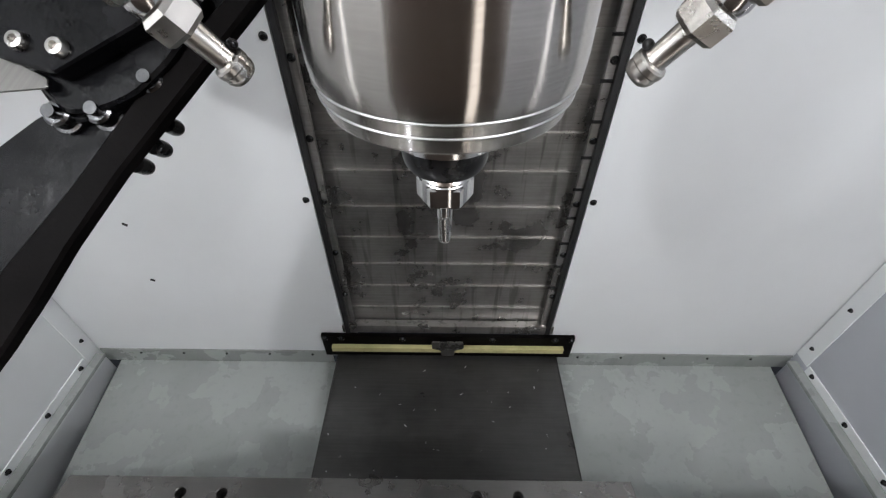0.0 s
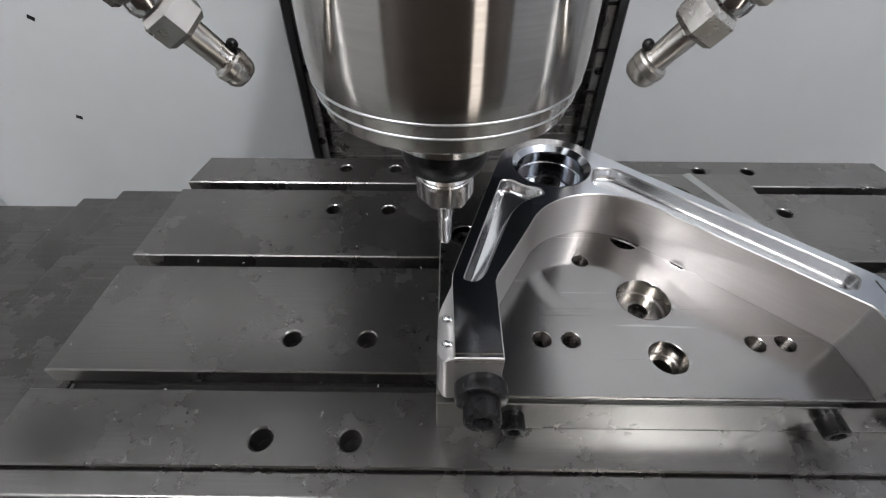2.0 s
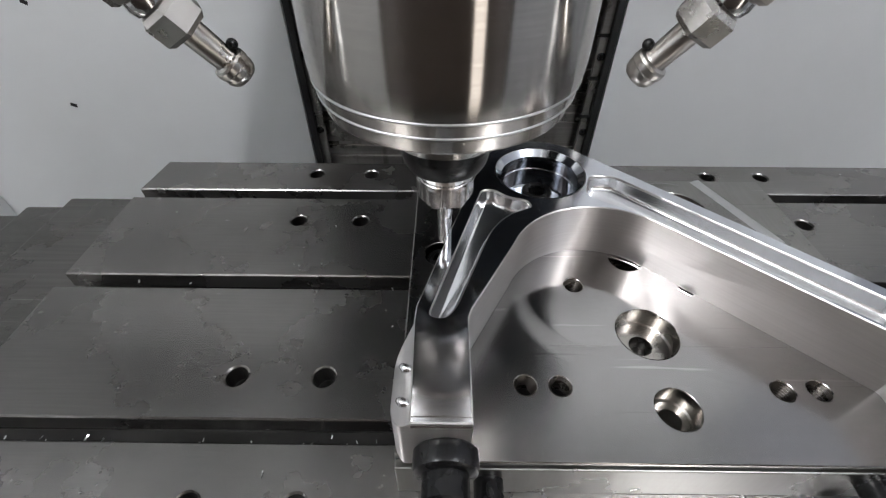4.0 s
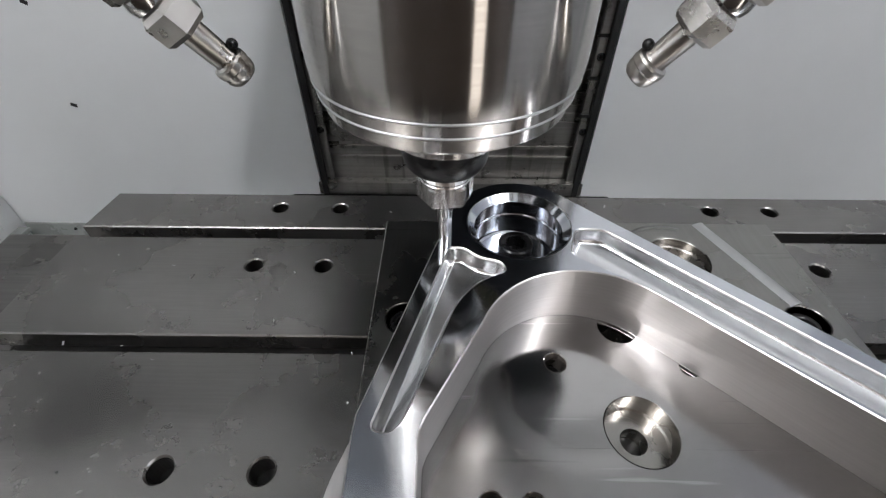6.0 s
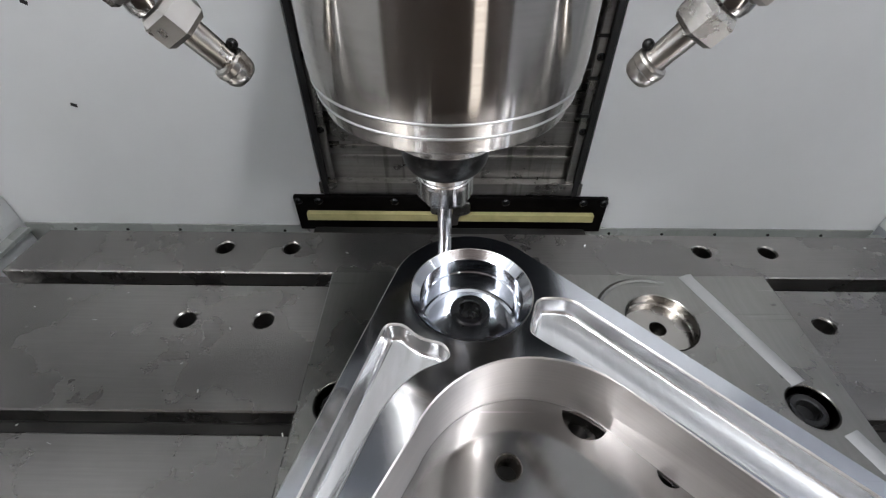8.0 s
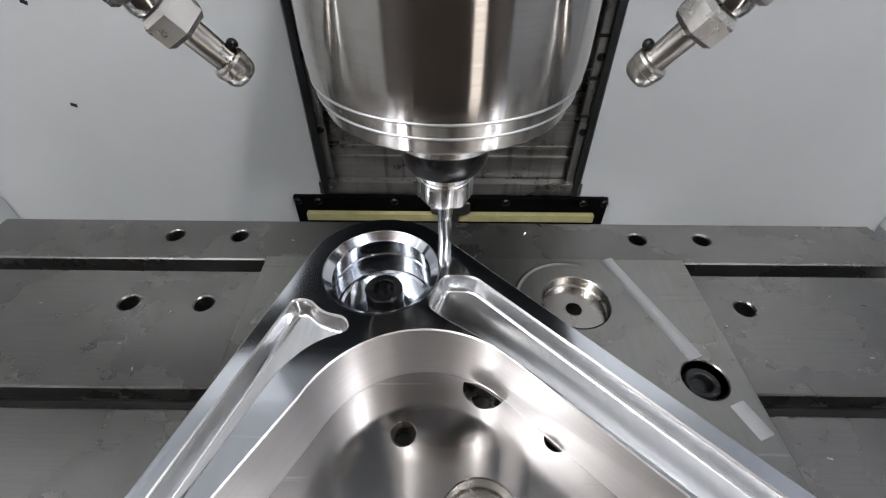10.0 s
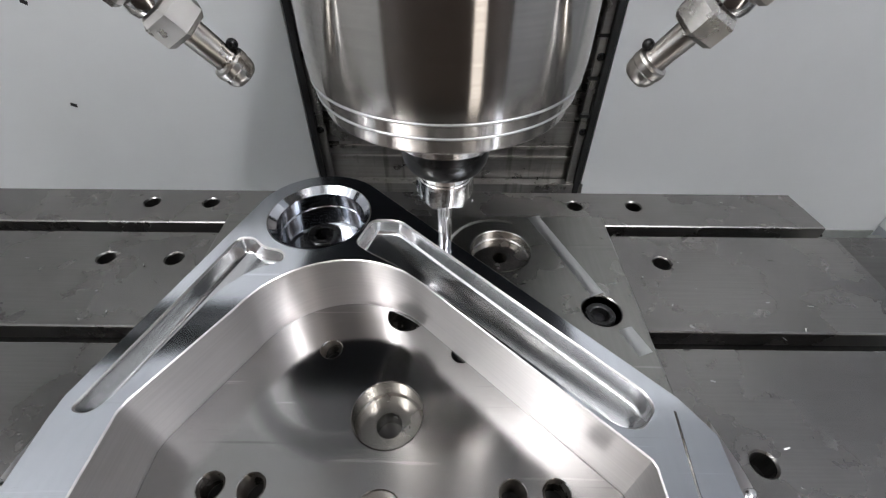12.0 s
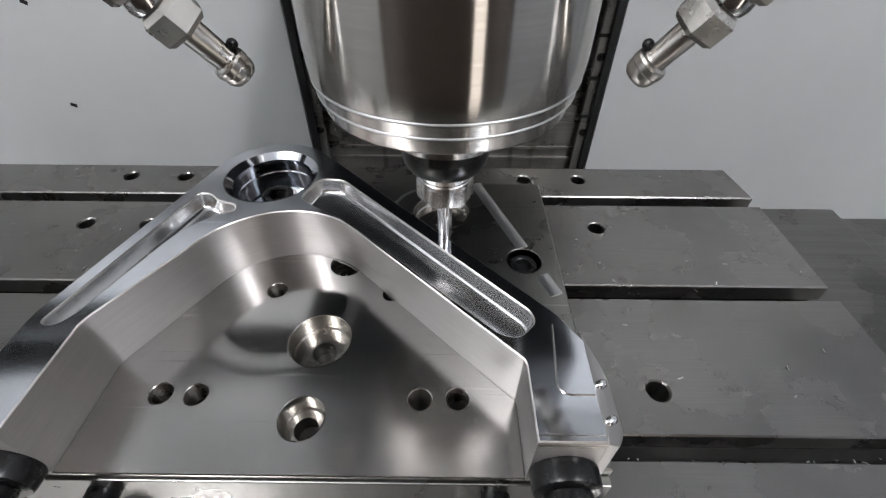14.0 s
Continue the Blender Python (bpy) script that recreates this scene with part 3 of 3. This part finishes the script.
def workpiece():
    w = thing("bracket_workpiece", "bright milled aluminium triangular bracket with grooved arms", "workpiece")
    ring = (0.0885, 0.3410)
    arc_out = [(ring[0] + 0.0475 * math.cos(radians(a)), ring[1] + 0.0475 * math.sin(radians(a))) for a in range(40, 166, 9)]
    outer = [(0.0, 0.139), (0.0285, 0.139)]
    arc_in = [(0.1175 + 0.0622 * math.cos(radians(a)), 0.2345 + 0.0622 * math.sin(radians(a))) for a in range(158, 44, -6)]
    pocket = [(0.0285, 0.198), (0.0305, 0.204)] + arc_in + [(0.2620, 0.1800), (0.2630, 0.177)]
    outline = outer + pocket + [(0.2630, 0.139), (0.2935, 0.139), (0.2945, 0.191), (0.2835, 0.2085)] + arc_out + [(-0.0005, 0.206), (-0.0012, 0.196)]
    left = fillet([(0.0065, 0.199), (0.0155, 0.1975), (0.0215, 0.205), (0.0455, 0.272), (0.0590, 0.2885), (0.0765, 0.2965), (0.0730, 0.3045), (0.0600, 0.3075), (0.0510, 0.3165), (0.0420, 0.3165)],
                  [0.004, 0.004, 0.004, 0.02, 0.01, 0.004, 0.004, 0.006, 0.004, 0.004])
    right = fillet([(0.1180, 0.3125), (0.1255, 0.3360), (0.1440, 0.3355), (0.2690, 0.2105), (0.2710, 0.2030), (0.2620, 0.1930), (0.2520, 0.1945), (0.1720, 0.2705), (0.1500, 0.2900), (0.1280, 0.3040)],
                   [0.004, 0.006, 0.006, 0.005, 0.005, 0.005, 0.005, 0.02, 0.02, 0.006])
    channel("arm_groove", w, left, CROWN, 0.011)
    channel("arm_groove", w, right, CROWN, 0.011)
    bore = circle(ring[0], ring[1], 0.0345, 72)
    solid = cut_out(slab("frame", [outline, left, right, bore], PLATE_TOP + 0.001, CROWN, 0.0007),
                    [(0.1500, 0.2860, 0.0127, 0.030, FLOOR + 0.0135), (0.1855, 0.2570, 0.0066, 0.030, FLOOR + 0.0035)])
    frame_part = part("frame", solid, ALU_WALL, w, "milled arms with polished top faces")
    two_finishes(frame_part, ALU_TOP)
    bm = lathe([(0.0345, 0.0872), (0.0308, 0.0835), (0.0298, 0.0826), (0.0298, 0.072), (0.0292, 0.0712), (0.0292, 0.0555), (0.0275, 0.0545), (0.0140, 0.0535), (0.0100, 0.0530), (0.0, 0.0530)], Matrix.Translation((*ring, 0)), 96)
    part("bore", bm, ALU_TOP, w, "bored recess with a chamfered rim", True, 25)
    part("clamp_screw", socket_screw(0.0120, 0.017, 0.0531, Matrix.Translation((*ring, 0))), OXIDE, w, "black socket screw", True)
    # floor web between the arms
    holes = [circle(x, y, r, 36) for x, y, r in FLOOR_HOLES]
    web = [(0.0287, 0.1385), (0.2628, 0.1385)] + [(x, y) for x, y in reversed(pocket)]
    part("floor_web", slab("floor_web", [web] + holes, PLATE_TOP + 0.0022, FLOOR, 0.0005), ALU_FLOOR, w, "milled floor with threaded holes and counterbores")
    for x, y in ((0.0622, 0.1815), (0.0823, 0.1812), (0.2090, 0.1795), (0.2300, 0.1800), (0.1058, 0.2597)):
        threaded_hole(w, x, y, FLOOR, 0.0065)
    counterbore(w, 0.1445, 0.2187, FLOOR, 0.0192, 0.014, 0.0075)
    counterbore(w, 0.1450, 0.1680, FLOOR, 0.0124, 0.014, 0.0070)
    counterbore(w, 0.1500, 0.2860, FLOOR, 0.0126, 0.011, 0.0068)
    threaded_hole(w, 0.1855, 0.2570, FLOOR, 0.0065, name="plain_hole", mat=HOLE)
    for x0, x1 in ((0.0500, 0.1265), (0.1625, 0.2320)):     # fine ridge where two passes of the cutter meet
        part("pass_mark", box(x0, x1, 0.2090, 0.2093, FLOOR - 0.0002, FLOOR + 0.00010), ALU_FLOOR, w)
    # bright front edges of the feet and a fine milled line
    for x0, x1 in ((0.0004, 0.0282), (0.2634, 0.2932)):
        bm = bmesh.new()
        vs = [bm.verts.new(c) for c in ((x0, 0.1383, 0.0838), (x1, 0.1383, 0.0838), (x1, 0.1422, 0.0873), (x0, 0.1422, 0.0873), (x0, 0.1422, 0.0838), (x1, 0.1422, 0.0838))]
        for f in ((0, 1, 2, 3), (0, 3, 4), (1, 5, 2), (0, 4, 5, 1), (3, 2, 5, 4)):
            bm.faces.new([vs[i] for i in f])
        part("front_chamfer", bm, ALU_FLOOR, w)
    path = fillet([(0.2795, 0.2015), (0.2755, 0.1610), (0.2925, 0.1610)], [0, 0.009, 0], 8)
    bm = bmesh.new()
    last = None
    for i, p in enumerate(path):
        d = Vector(path[min(i + 1, len(path) - 1)]) - Vector(path[max(i - 1, 0)])
        nrm = Vector((-d.y, d.x)).normalized() * 0.0006
        row = [bm.verts.new((p[0] + nrm.x * k, p[1] + nrm.y * k, CROWN + (0.0004 if k == 0 else 0.0))) for k in (-1, 0, 1)]
        if last:
            for k in (0, 1):
                bm.faces.new((last[k], last[k + 1], row[k + 1], row[k]))
        last = row
    part("milled_line", bm, ALU_FLOOR, w)
    # lower flanks of the feet with two locating buttons each
    for s, x, name in ((-1, 0.0, "left"), (1, 0.2937, "right")):
        pts = fillet([(x, 0.139), (x + s * 0.0055, 0.139), (x + s * 0.010, 0.146), (x + s * 0.0098, 0.176), (x, 0.198)], [0, 0.003, 0.004, 0.008, 0])
        if s > 0:
            pts = pts[::-1]
        me = slab("foot_flank", [pts], PLATE_TOP + 0.001, 0.0860, 0.0004)
        for v in me.vertices:               # the top falls away from the foot
            if v.co.z > 0.08:
                v.co.z -= 0.62 * max(0.0, s * (v.co.x - x))
        flank = part("foot_flank", me, ALU_WALL, w)
        for y in (0.150, 0.168):
            bm = bmesh.new()
            bmesh.ops.create_icosphere(bm, subdivisions=2, radius=0.0028, matrix=Matrix.Translation((x + s * 0.0035, y, 0.0840)) @ Matrix.Rotation(radians(25 * s), 4, "Z") @ Matrix.Diagonal((1.5, 0.9, 1.0, 1)))
            part("button", bm, ALU, flank, "", True)
    return w


def channel(name, parent, outline, top, depth):
    """A groove with a rounded bottom inside an outline."""
    bm = bmesh.new()
    n = len(outline)
    area = sum(outline[i - 1][0] * outline[i][1] - outline[i][0] * outline[i - 1][1] for i in range(n))
    inward = []
    for i in range(n):
        d = Vector(outline[(i + 1) % n]) - Vector(outline[i - 1])
        inward.append(Vector((-d.y, d.x)).normalized() * (1 if area > 0 else -1))
    rings = []
    for off, z in ((-0.0002, top - 0.0004), (0.0006, top - depth * 0.45), (0.0014, top - depth * 0.75), (0.0026, top - depth * 0.93), (0.0038, top - depth)):
        rings.append([bm.verts.new((p[0] + v.x * off, p[1] + v.y * off, z)) for p, v in zip(outline, inward)])
    for a, b in zip(rings, rings[1:]):
        for i in range(n):
            bm.faces.new((a[i], a[(i + 1) % n], b[(i + 1) % n], b[i]))
    bm.faces.new(rings[-1])
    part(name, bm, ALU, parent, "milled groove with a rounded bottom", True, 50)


def clamp_screw(name, label, at, r, h, length, turn, bushed=True):
    """A socket head cap screw; its head looks along its own z."""
    t = thing(name, label, "cap screw", "black cap screws round the plate")
    part("head", socket_screw(r, h, 0, Matrix(), r * 0.5), OXIDE, t, "", True)
    part("shank", lathe([(r * 0.62, 0.0), (r * 0.62, -length), (0, -length)], None, 24), OXIDE, t, "", True)
    if bushed:
        part("bush", lathe([(0, -h), (r * 1.36, -h), (r * 1.44, -h + 0.0012), (r * 1.44, -0.0035), (r * 1.38, -0.0015), (r * 1.25, -0.0006), (0, -0.0006)], None, 40), OXIDE, t, "", True)
    t.matrix_basis = Matrix.Translation(at) @ turn
    return t


def tool_magazine():
    mag = thing("tool_magazine", "black painted arm of the tool magazine with bolts", "tool magazine")
    # the arm lies in a plane that leans back, x along the arm, y across
    o = Vector((-0.3300, 0.4200, 0.4750))
    ex = (Vector((-0.1955, 0.5339, 0.5841)) - Vector((-0.431, 0.3079, 0.3438))).normalized()
    n = (-AIM).normalized()
    ey = n.cross(ex).normalized()
    m = Matrix((ex, ey, ex.cross(ey))).transposed().to_4x4()
    m.translation = o
    mag.matrix_basis = m
    arm = fillet([(-0.36, -0.030), (-0.195, -0.027), (-0.148, -0.028), (-0.077, -0.019), (0.008, -0.016), (0.088, -0.018), (0.205, -0.024), (0.30, -0.02), (0.30, 0.0), (0.192, 0.014), (0.070, 0.036), (0.010, 0.074), (-0.038, 0.089), (-0.127, 0.104), (-0.36, 0.13)], 0.008)
    part("arm", slab("arm", [arm], -0.012, 0.004, 0.002), GLOSS_BLACK, mag)
    rail = fillet([(-0.36, -0.040), (-0.176, -0.041), (-0.120, -0.038), (-0.065, -0.033), (0.015, -0.031), (0.091, -0.034), (0.201, -0.038), (0.30, -0.04), (0.30, -0.022), (0.177, -0.012), (0.092, -0.002), (-0.020, -0.002), (-0.117, 0.004), (-0.36, 0.03)], 0.004)
    part("guide_rail", slab("guide_rail", [rail], 0.0042, 0.022, 0.003), BLACK, mag)
    body = fillet([(0.043, 0.086), (0.059, 0.042), (0.137, 0.008), (0.156, 0.013), (0.20, 0.03), (0.20, 0.24), (0.02, 0.24)], 0.006)
    housing = part("gear_housing", slab("gear_housing", [body], 0.030, 0.050, 0.002), GLOSS_BLACK, mag, "black scratched gear housing")
    gear = fillet([(0.036, 0.060), (0.032, 0.032), (0.058, 0.006), (0.084, -0.008), (0.123, -0.014), (0.18, -0.012), (0.20, 0.05), (0.06, 0.12)], 0.01)
    part("gear_cover", slab("gear_cover", [gear], 0.012, 0.030, 0.003), GLOSS_BLACK, mag)
    part("lower_ring", slab("lower_ring", [[(x - 0.008, y + 0.004) for x, y in gear]], 0.004, 0.016, 0.002), GLOSS_BLACK, mag)
    for x, y in ((0.064, 0.080), (0.079, 0.050)):
        b = lathe([(0.0085, 0.050), (0.0085, 0.0525), (0.0070, 0.0562), (0.0036, 0.0570), (0.0034, 0.0530), (0, 0.0530)], Matrix.Translation((x, y, 0)), 28)
        part("button_bolt", b, NICKEL, housing, "bare button-head bolt", True)
    for x, y in ((0.026, 0.046), (0.050, 0.017), (0.10, -0.004)):
        part("roller", lathe([(0, 0.004), (0.014, 0.004), (0.015, 0.006), (0.015, 0.010), (0.012, 0.011), (0.012, 0.022), (0.0095, 0.024), (0.006, 0.024), (0.006, 0.031), (0, 0.031)], Matrix.Translation((x, y, 0)), 28), ROLLER, mag, "worn steel roller", True)
    for x, y in ((0.074, -0.026), (0.050, -0.029), (0.026, -0.025)):
        part("knob", lathe([(0, -0.016), (0.007, -0.016), (0.008, -0.012), (0.008, 0.002), (0, 0.004)], Matrix.Translation((x, y, 0)), 20), OXIDE, mag, "", True)
    part("sheet_tab", slab("sheet_tab", [fillet([(0.043, 0.10), (0.051, 0.053), (0.044, 0.048), (0.012, 0.085)], 0.002)], 0.038, 0.0405, 0.0005), SHEET, mag, "bare sheet-metal tab")
    # carrying beam to the side wall
    inv = m.inverted()
    bm = box(-1.045, -0.18, 0.53, 0.61, 0.63, 0.72, 0.006)
    bmesh.ops.transform(bm, matrix=inv, verts=bm.verts)
    part("beam", bm, GLOSS_BLACK, mag)


def scatter(name, label, count, spots, mat, size=0.0022):
    """Many tiny curled chips strewn over boxes of the plan: x0, x1, y0, y1, z of the near and the far edge."""
    bm = bmesh.new()
    for _ in range(count):
        x0, x1, y0, y1, z0, z1 = random.choice(spots)
        x, v = random.uniform(x0, x1), random.random()
        m = Matrix.Translation((x, y0 + (y1 - y0) * v, z0 + (z1 - z0) * v + size * 0.3)) @ Euler((random.uniform(-0.5, 0.5), random.uniform(-0.5, 0.5), random.uniform(0, 6.3))).to_matrix().to_4x4()
        L, W = size * random.uniform(0.6, 2.4), size * random.uniform(0.2, 0.5)
        last = None
        for k in range(4):
            a = -0.6 + 0.4 * k
            row = [bm.verts.new(m @ Vector((L * math.sin(a) * 1.3, sgn * W, L * 0.45 * (1 - math.cos(a))))) for sgn in (-1, 1)]
            if last:
                bm.faces.new((last[0], last[1], row[1], row[0]))
            last = row
    ob = part(name, bm, mat)
    return tagged(ob, label, "metal chips", kind="stuff")


def wall_fittings():
    g = part("grommet", lathe([(0.012, 0.0), (0.030, 0.0), (0.031, 0.004), (0.024, 0.008), (0.013, 0.008), (0.012, 0.0)], pose(-SIDE, 0.60, -0.09, 0, 90, 0), 28), PAINT_WET, None, "", True)
    tagged(g, "grey rubber grommet in the side wall", "grommet")
    f = thing("light_frame", "white painted frame with a small screw on the side wall", "frame")
    part("frame_bar", box(SIDE - 0.014, SIDE, 0.30, 0.62, -0.13, -0.095, 0.003), PAINT, f)
    part("frame_bar", box(SIDE - 0.014, SIDE, 0.585, 0.62, -0.094, 0.25, 0.003), PAINT, f)
    part("frame_screw", lathe([(0, 0.004), (0.004, 0.004), (0.005, 0.001), (0, 0)], pose(SIDE - 0.014, 0.60, -0.11, 0, -90, 0), 16), OXIDE, f)


# ---- build ----
enclosure()
slats = column_cover()
head, chuck = spindle_head()
table = machine_table()
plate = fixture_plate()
bracket = workpiece()
tool_magazine()
wall_fittings()
scatter("chips", "bright aluminium chips strewn on the enclosure floor", 110, ((-0.98, -0.33, 0.35, 0.80, -0.555, -0.470), (0.34, 0.98, 0.35, 0.80, -0.555, -0.470), (-0.30, 0.31, 0.30, 0.78, -0.400, -0.400)), DUST, 0.0026)
swarf = scatter("swarf", "fine bright swarf lying on the table and in its slots", 420, ((X0, -0.02, 0.166, 0.181, -0.031, -0.031), (X0, -0.02, 0.296, 0.308, -0.031, -0.031), (0.31, X1, 0.166, 0.181, -0.031, -0.031), (X0, X1, 0.12, 0.48, 0.0, 0.0), (-0.7, X0, 0.13, 0.40, -0.030, -0.030), (X1, 0.85, 0.13, 0.40, -0.030, -0.030)), DUST, 0.0013)
riders = [table, plate, bracket, swarf]
for x, y, z, r, h in ((0.0165, 0.127, 0.058, 0.0112, 0.012), (0.279, 0.127, 0.058, 0.0112, 0.012)):
    riders.append(clamp_screw("cap_screw", "black socket cap screw in the foot of the bracket", (x, y, z), r, h, 0.016, pose(0, 0, 0, 90, 0, 0)))
for x, y, z in ((0.040, 0.1405, 0.018), (0.250, 0.1405, 0.018)):
    riders.append(clamp_screw("cap_screw", "small black socket cap screw at the plate front", (x, y, z), 0.0082, 0.0125, 0.012, pose(0, 0, 0, 92, 0, 0), False))


def motions():
    walk(head, [(t, Matrix.Translation((*AXIS, 0)) @ Matrix.Translation(lifted(s))) for t, s in LIFT])
    for ob, z, stacked in slats:
        walk(ob, [(t, pose(0, 0, min(0, max(z - 0.43 * (1 - share), stacked) - z))) for t, share in LIFT])
    # the tool stands still at first, then turns fast to the end
    rows, angle, t = [(0, pose(0, 0, 0))], 0.0, 0.0
    while t < 13.99:
        t = round(t + 1 / 30, 5)
        angle += 0 if t < 0.22 else min(84, (t - 0.2) * 420)
        rows.append((min(t, 14.0), pose(0, 0, 0, 0, 0, angle)))
    walk(chuck, rows)
    for ob in riders:
        rest = ob.matrix_basis.copy()
        walk(ob, [(t, Matrix.Translation((x / 1000, y / 1000, 0)) @ rest) for t, x, y in SLIDE])


motions()
